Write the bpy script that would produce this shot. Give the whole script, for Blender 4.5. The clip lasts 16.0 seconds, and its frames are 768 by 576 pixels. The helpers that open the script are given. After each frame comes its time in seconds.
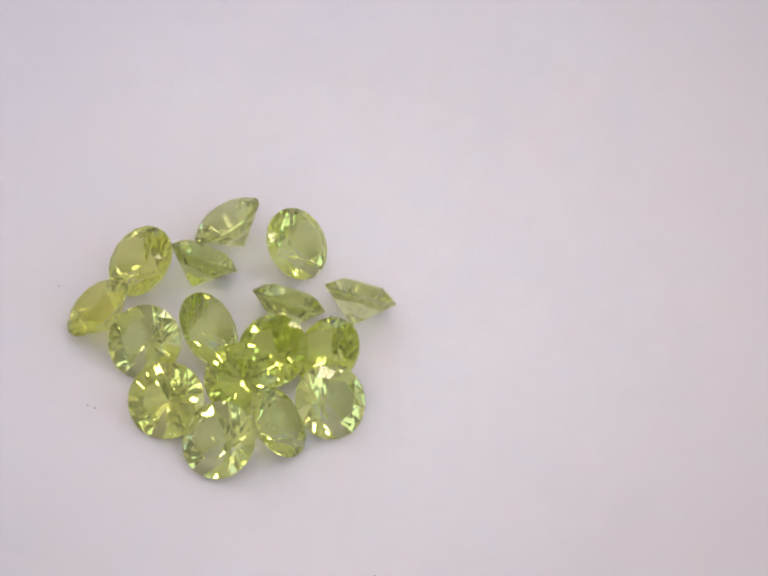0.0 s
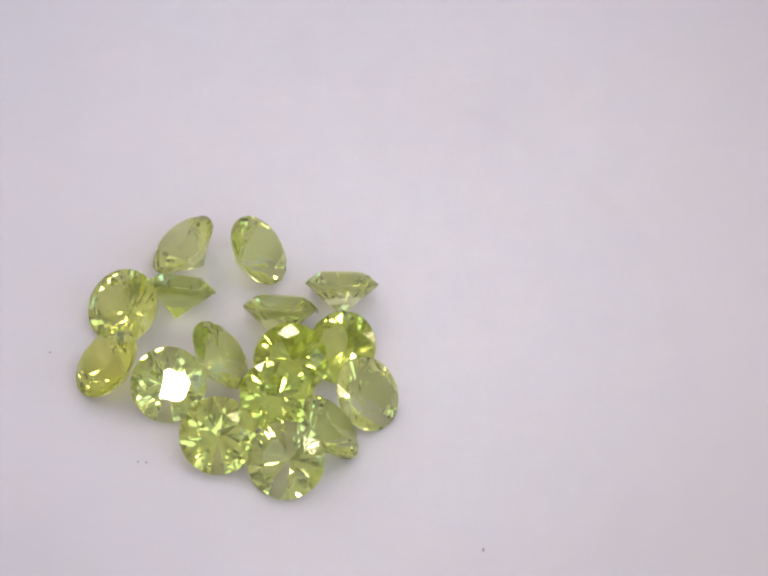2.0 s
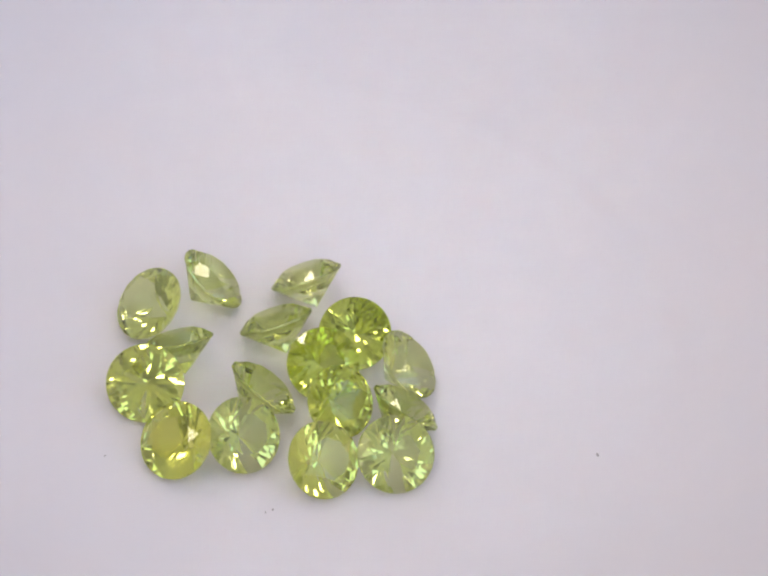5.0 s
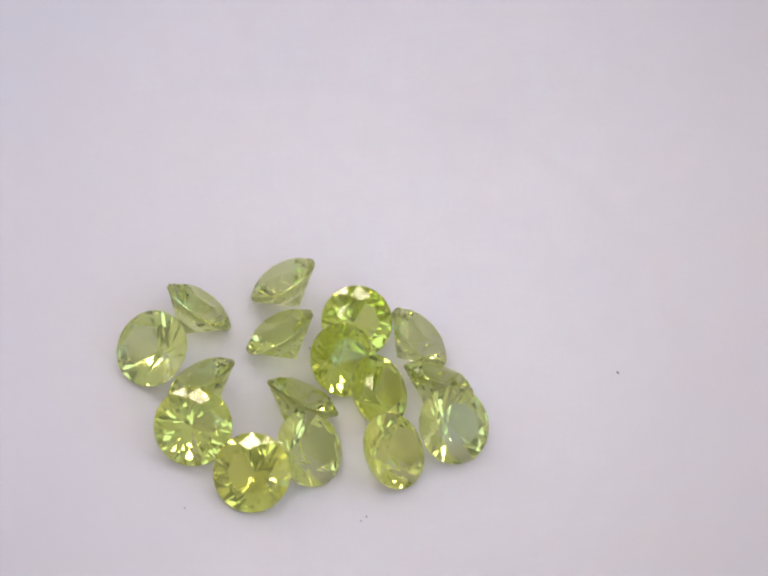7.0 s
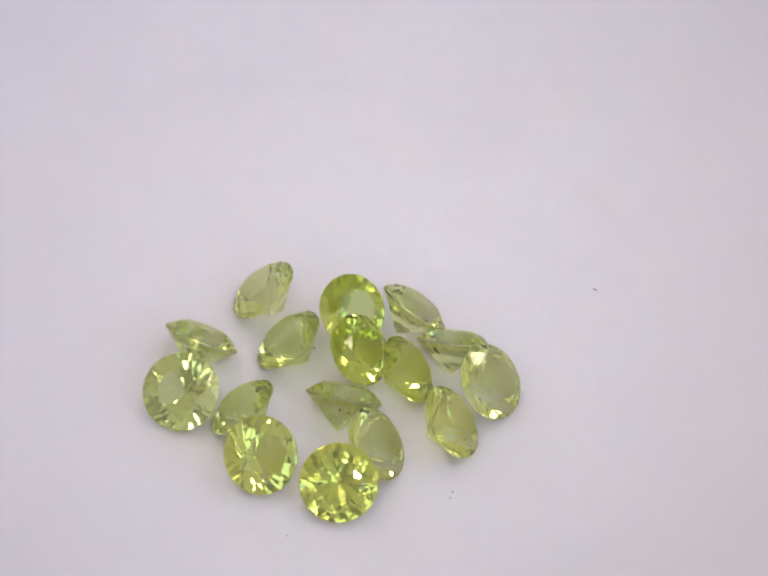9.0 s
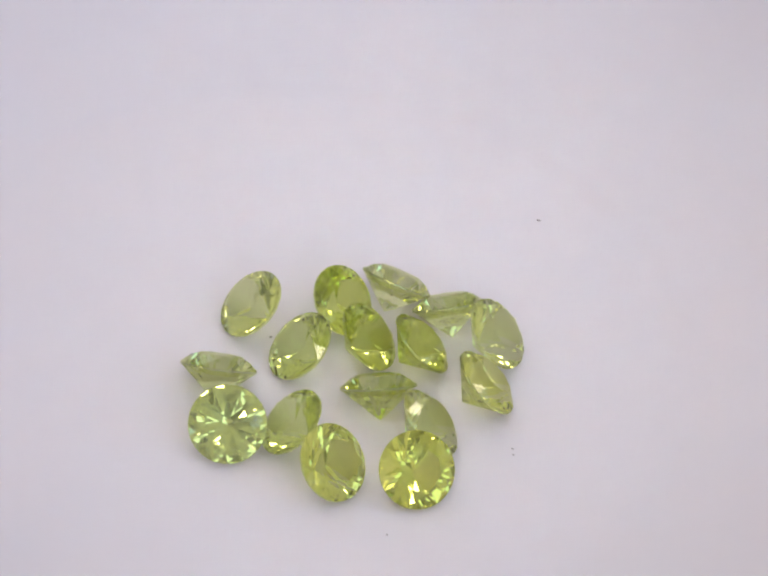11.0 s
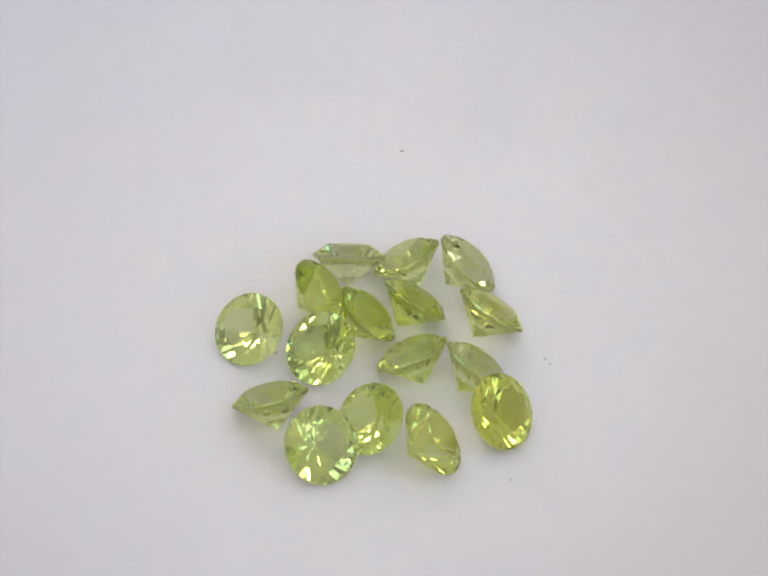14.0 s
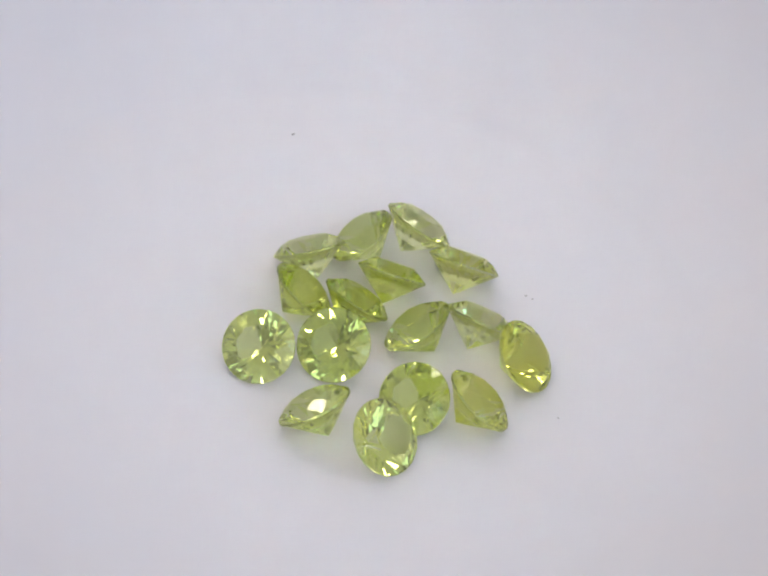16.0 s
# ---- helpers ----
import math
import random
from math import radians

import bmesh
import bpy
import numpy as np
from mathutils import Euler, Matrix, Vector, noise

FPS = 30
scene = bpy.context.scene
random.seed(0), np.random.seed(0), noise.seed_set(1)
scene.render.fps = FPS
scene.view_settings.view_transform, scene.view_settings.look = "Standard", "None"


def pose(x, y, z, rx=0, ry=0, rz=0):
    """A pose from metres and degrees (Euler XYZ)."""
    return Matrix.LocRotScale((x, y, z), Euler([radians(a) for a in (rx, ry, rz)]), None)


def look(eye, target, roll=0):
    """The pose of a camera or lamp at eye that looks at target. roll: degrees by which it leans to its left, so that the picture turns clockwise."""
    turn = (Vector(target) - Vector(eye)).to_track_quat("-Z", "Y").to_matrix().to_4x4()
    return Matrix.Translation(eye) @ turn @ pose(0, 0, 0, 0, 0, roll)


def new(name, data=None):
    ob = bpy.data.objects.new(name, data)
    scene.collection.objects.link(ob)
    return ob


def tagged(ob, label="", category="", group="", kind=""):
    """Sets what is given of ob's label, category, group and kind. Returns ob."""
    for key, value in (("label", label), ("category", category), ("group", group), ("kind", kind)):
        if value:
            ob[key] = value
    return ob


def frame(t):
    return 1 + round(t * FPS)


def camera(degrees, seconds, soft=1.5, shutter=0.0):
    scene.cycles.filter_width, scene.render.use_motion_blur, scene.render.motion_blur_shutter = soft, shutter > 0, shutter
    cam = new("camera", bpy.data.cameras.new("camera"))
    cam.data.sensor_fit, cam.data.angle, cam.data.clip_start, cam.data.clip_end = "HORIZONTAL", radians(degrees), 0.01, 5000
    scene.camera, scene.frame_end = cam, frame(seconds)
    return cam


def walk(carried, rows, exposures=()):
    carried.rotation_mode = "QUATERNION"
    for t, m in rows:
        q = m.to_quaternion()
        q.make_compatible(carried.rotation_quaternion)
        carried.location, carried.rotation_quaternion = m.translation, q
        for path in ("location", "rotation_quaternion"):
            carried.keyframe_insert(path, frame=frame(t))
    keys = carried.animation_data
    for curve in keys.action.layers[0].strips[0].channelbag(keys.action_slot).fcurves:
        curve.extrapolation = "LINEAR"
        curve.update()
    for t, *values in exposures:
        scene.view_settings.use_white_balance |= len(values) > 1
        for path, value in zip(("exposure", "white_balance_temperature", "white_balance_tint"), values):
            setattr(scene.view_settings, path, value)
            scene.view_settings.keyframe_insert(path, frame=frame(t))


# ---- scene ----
# ---- camera: stands still before the turning dish ----
MM = 0.001
EYE = Vector((2.636, -83.159, 83.496)) * MM
AIM = Vector((2.636, 3.616, 0.0)) * MM
cam = camera(15.0, 16.0, soft=2.1)
walk(cam, [(0.0, look(EYE, AIM, 8.07)), (16.0, look(EYE, AIM, 8.07))],
     exposures=[(0.0, -0.11, 6290, 18), (3.0, -0.11, 6150, 17), (13.5, -0.11, 6150, 17), (14.0, -0.11, 6190, 9), (15.0, -0.11, 6170, 9), (15.5, -0.11, 6300, 15), (16.0, -0.11, 6020, 11)])

# ---- light ----
world = bpy.data.worlds.new("sky")
scene.world = world
world.use_nodes = True
sky = world.node_tree.nodes.new("ShaderNodeTexSky")
sky.sky_type, sky.sun_disc = "NISHITA", False
sky.sun_elevation, sky.sun_rotation = radians(35), radians(200)
background = world.node_tree.nodes["Background"]
background.inputs["Strength"].default_value = 0.1
world.node_tree.links.new(sky.outputs["Color"], background.inputs["Color"])


def area_lamp(name, eye, target, width, height, watts, colour):
    data = bpy.data.lights.new(name, "AREA")
    data.shape, data.size, data.size_y = "RECTANGLE", width, height
    data.energy, data.color = watts, colour
    ob = new(name, data)
    ob.matrix_world = look(eye, target)
    return ob


# unseen light box, added to close the scene, with openings in three sides for lamps;
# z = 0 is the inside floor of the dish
S = 0.12
ROOM_X, ROOM_Y, CEIL_Z = 2.0 * S, 2.0 * S, 1.7 * S
FLOOR_Z = -0.0065
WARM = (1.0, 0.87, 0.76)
# low lamp on the side that the long faint shadows point back to
area_lamp("side_light", (-0.95 * S, ROOM_Y - 0.004, 0.75 * S), (-0.95 * S, 0, 0.75 * S), 1.3 * S, 1.2 * S, 5.2 * S * S, (0.79, 0.87, 1.0))
# two bluish fill lamps, added to tint the dish's far and left walls
area_lamp("side_light", (0.8 * S, 0.004 - ROOM_Y, 1.12 * S), (0.8 * S, 0, 1.12 * S), 1.3 * S, 1.0 * S, 6.0 * S * S, (0.70, 0.82, 1.0))
area_lamp("side_light", (ROOM_X - 0.004, -0.6 * S, 1.12 * S), (0, -0.6 * S, 1.12 * S), 1.3 * S, 1.0 * S, 8.5 * S * S, (0.46, 0.65, 1.0))
# broad dim panel, added to lighten the table facets and soften shadows
area_lamp("top_fill", (0, 0, CEIL_Z - 0.003), (0, 0, 0), 3.0 * S, 3.0 * S, 4.5 * S * S, WARM)
# first: key light the shadows point back to; other three added for glints
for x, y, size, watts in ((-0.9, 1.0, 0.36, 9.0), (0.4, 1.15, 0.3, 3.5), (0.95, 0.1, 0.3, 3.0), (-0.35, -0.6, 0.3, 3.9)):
    area_lamp("overhead_light", (x * S, y * S, CEIL_Z - 0.006), (x * S, y * S, 0), size * S, size * S, watts * S * S, WARM)
# a ring of six small lamps round the lens throws a narrow beam that fades towards the rim of the dish
LENS = look(EYE, AIM)
for k in range(6):
    at = LENS @ Vector((10.5 * MM * math.cos(math.tau * k / 6), 10.5 * MM * math.sin(math.tau * k / 6), 0))
    beam = area_lamp("lens_lamp", at, (2.6 * MM, 6 * MM, 0), 0.0022, 0.0022, 0.00012, (1.0, 0.925, 0.825))
    # beam kept narrow so the dish darkens outwards, in place of lens vignetting
    beam.data.spread = radians(20)


# ---- materials ----
def material(name):
    m = bpy.data.materials.new(name)
    m.use_nodes = True
    return m, m.node_tree, m.node_tree.nodes["Principled BSDF"]


def mottled(name, a, b, scale, roughness, bump=0.0, bump_scale=0.0, specular=0.5):
    """A surface that wanders between two colours at two scales, with fine relief."""
    m, tree, bsdf = material(name)
    where = tree.nodes.new("ShaderNodeTexCoord")
    large = tree.nodes.new("ShaderNodeTexNoise")
    large.inputs["Scale"].default_value = scale
    large.inputs["Detail"].default_value = 6
    ramp = tree.nodes.new("ShaderNodeMix")
    ramp.data_type = "RGBA"
    ramp.inputs["A"].default_value, ramp.inputs["B"].default_value = (*a, 1), (*b, 1)
    tree.links.new(where.outputs["Object"], large.inputs["Vector"])
    tree.links.new(large.outputs["Fac"], ramp.inputs["Factor"])
    tree.links.new(ramp.outputs["Result"], bsdf.inputs["Base Color"])
    bsdf.inputs["Roughness"].default_value = roughness
    bsdf.inputs["Specular IOR Level"].default_value = specular
    if bump:
        fine = tree.nodes.new("ShaderNodeTexNoise")
        fine.inputs["Scale"].default_value = bump_scale
        fine.inputs["Detail"].default_value = 4
        relief = tree.nodes.new("ShaderNodeBump")
        relief.inputs["Strength"].default_value = 0.15
        relief.inputs["Distance"].default_value = bump
        tree.links.new(where.outputs["Object"], fine.inputs["Vector"])
        tree.links.new(fine.outputs["Fac"], relief.inputs["Height"])
        tree.links.new(relief.outputs["Normal"], bsdf.inputs["Normal"])
    return m


# HAZE clouds stones slightly; both shares stand in for light passing through them
HAZE, CLEAR = 0.025, 0.05


def gem_material(name, colour, rough=0.0, cloud=HAZE):
    """Clear cut stone: nearly white gloss inside and out, its colour taken up where light goes through."""
    m, tree, bsdf = material(name)
    tree.nodes.remove(bsdf)
    through_it = tree.nodes.new("ShaderNodeBsdfRefraction")
    through_it.inputs["Color"].default_value = (*colour, 1)
    through_it.inputs["Roughness"].default_value = rough
    through_it.inputs["IOR"].default_value = 1.66
    gloss = tree.nodes.new("ShaderNodeBsdfGlossy")
    gloss.inputs["Color"].default_value = (0.972, 0.992, 0.70, 1)
    gloss.inputs["Roughness"].default_value = rough
    edge = tree.nodes.new("ShaderNodeFresnel")
    edge.inputs["IOR"].default_value = 1.66
    both = tree.nodes.new("ShaderNodeMixShader")
    haze = tree.nodes.new("ShaderNodeBsdfTranslucent")
    haze.inputs["Color"].default_value = (*[c ** 0.5 for c in colour], 1)
    cloudy = tree.nodes.new("ShaderNodeMixShader")
    cloudy.inputs["Fac"].default_value = cloud
    tree.links.new(edge.outputs["Fac"], both.inputs["Fac"])
    tree.links.new(through_it.outputs["BSDF"], both.inputs[1])
    tree.links.new(gloss.outputs["BSDF"], both.inputs[2])
    tree.links.new(both.outputs["Shader"], cloudy.inputs[1])
    tree.links.new(haze.outputs["BSDF"], cloudy.inputs[2])
    # straight-through share, added to let lamp light reach the dish under the stones
    straight = tree.nodes.new("ShaderNodeBsdfTransparent")
    straight.inputs["Color"].default_value = (*colour, 1)
    let_through = tree.nodes.new("ShaderNodeMixShader")
    let_through.inputs["Fac"].default_value = CLEAR
    tree.links.new(cloudy.outputs["Shader"], let_through.inputs[1])
    tree.links.new(straight.outputs["BSDF"], let_through.inputs[2])
    tree.links.new(let_through.outputs["Shader"], tree.nodes["Material Output"].inputs["Surface"])
    return m


WALL = mottled("grey board", (0.42, 0.42, 0.42), (0.46, 0.46, 0.45), 30, 0.8)
CEILING = mottled("white top", (0.74, 0.74, 0.73), (0.78, 0.78, 0.77), 30, 0.9)
BOARD = mottled("white board", (0.6, 0.59, 0.58), (0.66, 0.65, 0.64), 40, 0.5)
PORCELAIN = mottled("white porcelain", (0.82, 0.785, 0.79), (0.78, 0.785, 0.805), 260, 0.6, 0.00004, 900, 0.2)
soft_body = PORCELAIN.node_tree.nodes["Principled BSDF"]
soft_body.inputs["Subsurface Weight"].default_value = 1.0       # light spreads inside the white body
soft_body.inputs["Subsurface Radius"].default_value = (1.0, 0.95, 0.9)
soft_body.inputs["Subsurface Scale"].default_value = 0.0018
DUST = mottled("grey dust", (0.4, 0.38, 0.37), (0.52, 0.5, 0.48), 4000, 0.9)
GREEN = {
    "lime": gem_material("lime green stone", (0.942, 0.985, 0.7)),
    "olive": gem_material("olive green stone", (0.93, 0.972, 0.57)),
    "yellow": gem_material("yellow green stone", (0.962, 0.97, 0.55)),
    "warm": gem_material("warm green stone", (0.962, 0.98, 0.64)),
    "pale": gem_material("pale green stone", (0.958, 0.988, 0.75)),
}
GROUND = gem_material("frosted green stone", (0.95, 0.985, 0.74), 0.25, 0.12)       # the girdle is left unpolished


# ---- mesh helpers ----
def mesh_of(name, verts, faces, mat, smooth=False):
    me = bpy.data.meshes.new(name)
    me.from_pydata([tuple(v) for v in verts], [], faces)
    me.materials.append(mat)
    me.polygons.foreach_set("use_smooth", [smooth] * len(me.polygons))
    me.update()
    return me


def part(name, me, parent, label=""):
    ob = new(name, me)
    ob.parent = parent
    return tagged(ob, label) if label else ob


def box(name, lo, hi, mat):
    (x0, y0, z0), (x1, y1, z1) = lo, hi
    v = [(x, y, z) for z in (z0, z1) for y in (y0, y1) for x in (x0, x1)]
    f = [(0, 2, 3, 1), (4, 5, 7, 6), (0, 1, 5, 4), (2, 6, 7, 3), (0, 4, 6, 2), (1, 3, 7, 5)]
    return mesh_of(name, v, f, mat)


def lathe(name, profile, steps, mat, smooth=True):
    """Turns a profile of (radius, height) about the z axis; radius 0 at an end closes it."""
    verts, rings, faces = [], [], []
    for r, z in profile:
        if r == 0:
            rings.append([len(verts)])
            verts.append((0, 0, z))
        else:
            rings.append(list(range(len(verts), len(verts) + steps)))
            verts += [(r * math.cos(math.tau * k / steps), r * math.sin(math.tau * k / steps), z) for k in range(steps)]
    for a, b in zip(rings, rings[1:]):
        for k in range(steps):
            n = (k + 1) % steps
            if len(a) == 1:
                faces.append((a[0], b[k], b[n]))
            elif len(b) == 1:
                faces.append((a[k], b[0], a[n]))
            else:
                faces.append((a[k], b[k], b[n], a[n]))
    return mesh_of(name, verts, faces, mat, smooth)


# ---- unseen light box, added around the dish ----
def unseen_box():
    t = 0.006
    x, y, lo, hi = ROOM_X, ROOM_Y, FLOOR_Z, CEIL_Z
    for name, a, b, mat in (
            ("floor", (-x - t, -y - t, lo - t), (x + t, y + t, lo), BOARD),
            ("ceiling", (-x - t, -y - t, hi), (x + t, y + t, hi + t), CEILING),
            ("wall_west", (-x - t, -y, lo), (-x, y, hi), WALL)):
        tagged(new(name, box(name, a, b, mat)), kind="structure")
    # three walls with an opening each
    for name, y0, y1, x0, x1, z0, z1 in (("wall_north", y, y + t, -1.62 * S, -0.28 * S, 0.13 * S, 1.37 * S), ("wall_south", -y - t, -y, 0.13 * S, 1.47 * S, 0.6 * S, 1.64 * S)):
        wall = tagged(new(name), kind="structure")
        for a, b in (((-x - t, y0, lo), (x0, y1, hi)), ((x1, y0, lo), (x + t, y1, hi)),
                     ((x0, y0, lo), (x1, y1, z0)), ((x0, y0, z1), (x1, y1, hi))):
            part("wall_panel", box("wall_panel", a, b, WALL), wall)
    wall = tagged(new("wall_east"), kind="structure")
    y0, y1, z0, z1 = -1.27 * S, 0.07 * S, 0.6 * S, 1.64 * S
    for a, b in (((x, -y, lo), (x + t, y0, hi)), ((x, y1, lo), (x + t, y, hi)),
                 ((x, y0, lo), (x + t, y1, z0)), ((x, y0, z1), (x + t, y1, hi))):
        part("wall_panel", box("wall_panel", a, b, WALL), wall)


# ---- dish ----
DISH_X, DISH_Y = -0.45 * MM, 0.35 * MM


def dish():
    ob = tagged(new("dish"), "shallow round white porcelain dish with a flat floor", "dish")
    inside = [(0, 0), (6, 0), (12, 0), (15.4, 0.0)]
    r, z = inside[-1]
    for k in range(40):                          # a soft crease, then the wall steepens to darken outwards like lens vignetting
        step = 0.11 if k < 8 else 0.55
        slope = CREASE * (k + 1) / 8 if k < 8 else CREASE + (STEEP - CREASE) * (k - 7) / 32
        r, z = r + step, z + step * math.tan(radians(slope))
        inside.append((r, z))
    r, z = inside[-1]
    rim = [(r + 0.5, z + 0.9), (r + 1.2, z + 1.2), (r + 1.9, z + 0.9), (r + 2.2, z + 0.2), (r + 1.9, z - 0.8)]
    outside = [(28, 2.0), (21, -3.2), (20, -6.2), (19.4, -6.5), (18.8, -6.5), (18.2, -6.2), (17.8, -4), (12, -3.6), (0, -3.6)]
    part("bowl", lathe("bowl", [(a * MM, b * MM) for a, b in inside + rim + outside], 128, PORCELAIN), ob)
    return ob


CREASE, STEEP = 13.5, 50.0


# ---- stones ----
def stone(x, y, facing, tilt, lift, size, hue, spin, label):
    """A round brilliant that lies on its side: facing and tilt give the way its table looks."""
    r = 1.5 * MM * size
    table_r, crown_h, girdle_h, deep = 0.56, 0.30, 0.025, 0.88
    verts = []

    def ring(radius, z, first, count):
        start = len(verts)
        for k in range(count):
            a = radians(first) + math.tau * k / count
            verts.append(Vector((radius * math.cos(a), radius * math.sin(a), z)) * r)
        return [start + k for k in range(count)]

    c = math.cos(radians(22.5))
    mid_r, low_r = 0.77, 0.24
    mid_z = girdle_h + crown_h * (1 - (mid_r * c - table_r) / (1 - table_r))
    low_z = -girdle_h - (deep - girdle_h) * (1 - low_r * c)
    top = ring(table_r, girdle_h + crown_h, 0, 8)
    mid = ring(mid_r, mid_z, 22.5, 8)
    upper = ring(1.0, girdle_h, 0, 64)
    lower = ring(1.0, -girdle_h, 0, 64)
    low = ring(low_r, low_z, 22.5, 8)
    culet = len(verts)
    verts.append(Vector((0, 0, -deep)) * r)
    # scallops: the girdle's edge stays in the plane of each girdle facet
    for k in range(64):
        s = math.sin(math.pi * (k % 4) / 4)
        verts[upper[k]].z += 0.012 * r * s
        verts[lower[k]].z -= 0.012 * r * s
    crown, girdle, pavilion = [], [], []
    for k in range(8):
        n, g = (k + 1) % 8, 8 * k
        crown.append((top[k], mid[k], top[n]))                                   # star
        crown.append((top[k], mid[k - 1], upper[g], mid[k]))                      # kite
        crown.append((mid[k], *[upper[(g + j) % 64] for j in range(0, 5)]))       # girdle facets
        crown.append((mid[k], *[upper[(g + j) % 64] for j in range(4, 9)]))
        pavilion.append((culet, low[k], lower[g], low[k - 1]))                    # main
        pavilion.append((low[k], *[lower[(g + j) % 64] for j in range(4, -1, -1)]))
        pavilion.append((low[k], *[lower[(g + j) % 64] for j in range(8, 3, -1)]))
    for k in range(64):
        girdle.append((lower[k], lower[(k + 1) % 64], upper[(k + 1) % 64], upper[k]))
    ob = tagged(new("gemstone"), label, "gemstone", "loose cut stones in the dish")
    for name, faces in (("table_facet", [tuple(top)]), ("crown", crown), ("girdle", girdle), ("pavilion", pavilion)):
        used = sorted({i for f in faces for i in f})
        place = {i: j for j, i in enumerate(used)}
        part(name, mesh_of(name, [verts[i] for i in used], [tuple(place[i] for i in f) for f in faces], GROUND if name == "girdle" else GREEN[hue]), ob, "frosted unpolished rim" if name == "girdle" else "")
    turn = pose(0, 0, 0, 0, 0, facing) @ pose(0, 0, 0, 0, tilt, 0) @ pose(0, 0, 0, 0, 0, spin)
    ob.matrix_world = Matrix.Translation((x * MM, y * MM, r * math.sin(radians(tilt)) + lift * MM)) @ turn
    return ob


def dust(x, y, length, width, turn):
    """A tiny irregular crumb."""
    bm = bmesh.new()
    bmesh.ops.create_icosphere(bm, subdivisions=2, radius=1.0)
    for v in bm.verts:
        v.co *= 1 + 0.35 * noise.noise(v.co * 1.7 + Vector((x, y, 0)))
        v.co = Vector((v.co.x * length, v.co.y * width, max(v.co.z, -0.6) * width * 0.7)) * MM
    me = bpy.data.meshes.new("dust_speck")
    bm.to_mesh(me)
    bm.free()
    me.materials.append(DUST)
    ob = tagged(new("dust_speck", me), "tiny grey speck of dust on white porcelain", "dust speck", "specks of dust")
    ob.matrix_world = pose(x * MM, y * MM, width * 0.42 * MM, 0, 0, turn)
    return ob


unseen_box()
bowl = dish()
bowl.location = (DISH_X, DISH_Y, 0)
ROUND = "round brilliant-cut peridot lying tilted in the dish"
STONES = [
    stone(-4.159, 5.244, 156.1, 42.1, 0.02, 1.023, "pale", 5, "pale yellow-green " + ROUND),
    stone(-1.146, 4.457, 331.0, 41.1, 0.0, 1.015, "lime", 17, "bright lime-green " + ROUND),
    stone(-7.309, 2.163, 211.8, 41.1, 0.02, 1.022, "warm", 31, "bright lime-green " + ROUND),
    stone(-4.810, 2.865, 68.7, 42.9, 0.03, 0.973, "lime", 2, "bright lime-green " + ROUND),
    stone(-8.594, -0.796, 175.8, 42.7, 0.02, 1.014, "yellow", 22, "deep yellow-green " + ROUND),
    stone(-6.450, -2.331, 252.5, 41.4, 0.0, 0.995, "pale", 11, "pale yellow-green " + ROUND),
    stone(-4.068, -1.134, 347.7, 41.8, 0.0, 1.016, "lime", 38, "bright lime-green " + ROUND),
    stone(-1.094, 1.008, 76.7, 42.2, 0.04, 1.009, "lime", 27, "bright lime-green " + ROUND),
    stone(1.743, 1.977, 78.7, 42.0, 0.01, 0.994, "pale", 8, "pale yellow-green " + ROUND),
    stone(-1.402, -1.855, 237.2, 41.2, 0.03, 0.982, "olive", 19, "deep olive-green " + ROUND),
    stone(0.758, -1.610, 214.4, 41.8, 0.10, 0.978, "olive", 34, "deep olive-green " + ROUND),
    stone(-2.448, -3.725, 262.1, 42.4, 0.08, 0.969, "olive", 13, "deep olive-green " + ROUND),
    stone(-5.156, -5.329, 259.5, 41.9, 0.0, 1.005, "warm", 29, "bright yellow-green " + ROUND),
    stone(-2.876, -7.025, 234.4, 41.0, 0.0, 1.015, "pale", 3, "pale yellow-green " + ROUND),
    stone(-0.736, -5.645, 355.9, 41.8, 0.0, 0.985, "lime", 24, "bright lime-green " + ROUND),
    stone(1.151, -4.167, 308.4, 41.1, 0.0, 0.995, "pale", 40, "pale yellow-green " + ROUND),
]
SPECKS = [dust(3.690, -11.967, 0.10, 0.045, 60), dust(-7.921, -5.324, 0.06, 0.035, 20), dust(-8.22, -5.22, 0.05, 0.03, 50), dust(-0.45, -0.14, 0.07, 0.05, 10),
          dust(0.66, 1.50, 0.07, 0.05, 80), dust(-10.445, 1.129, 0.05, 0.03, 0)]

# ---- the dish turns with all that lies in it ----
TURN = [(0.0, 0.41), (0.5, 4.9), (1.0, 11.41), (1.5, 15.49), (2.0, 21.18), (2.5, 26.7), (3.0, 32.15), (3.5, 37.95), (4.0, 43.44), (6.5, 70.03), (7.0, 75.7), (7.5, 80.75), (8.0, 86.38), (8.5, 90.95), (9.0, 97.9), (11.5, 124.2), (12.0, 130.0), (12.5, 134.4), (13.0, 139.89), (13.5, 145.51), (14.0, 150.98), (14.5, 156.48), (15.0, 161.8), (15.5, 167.3), (16.0, 173.05)]


def motions():
    for ob in (bowl, *STONES, *SPECKS):
        rest = ob.matrix_world.copy() if ob is not bowl else Matrix.Translation((DISH_X, DISH_Y, 0))
        walk(ob, [(t, pose(0, 0, 0, 0, 0, a) @ rest) for t, a in TURN])


motions()
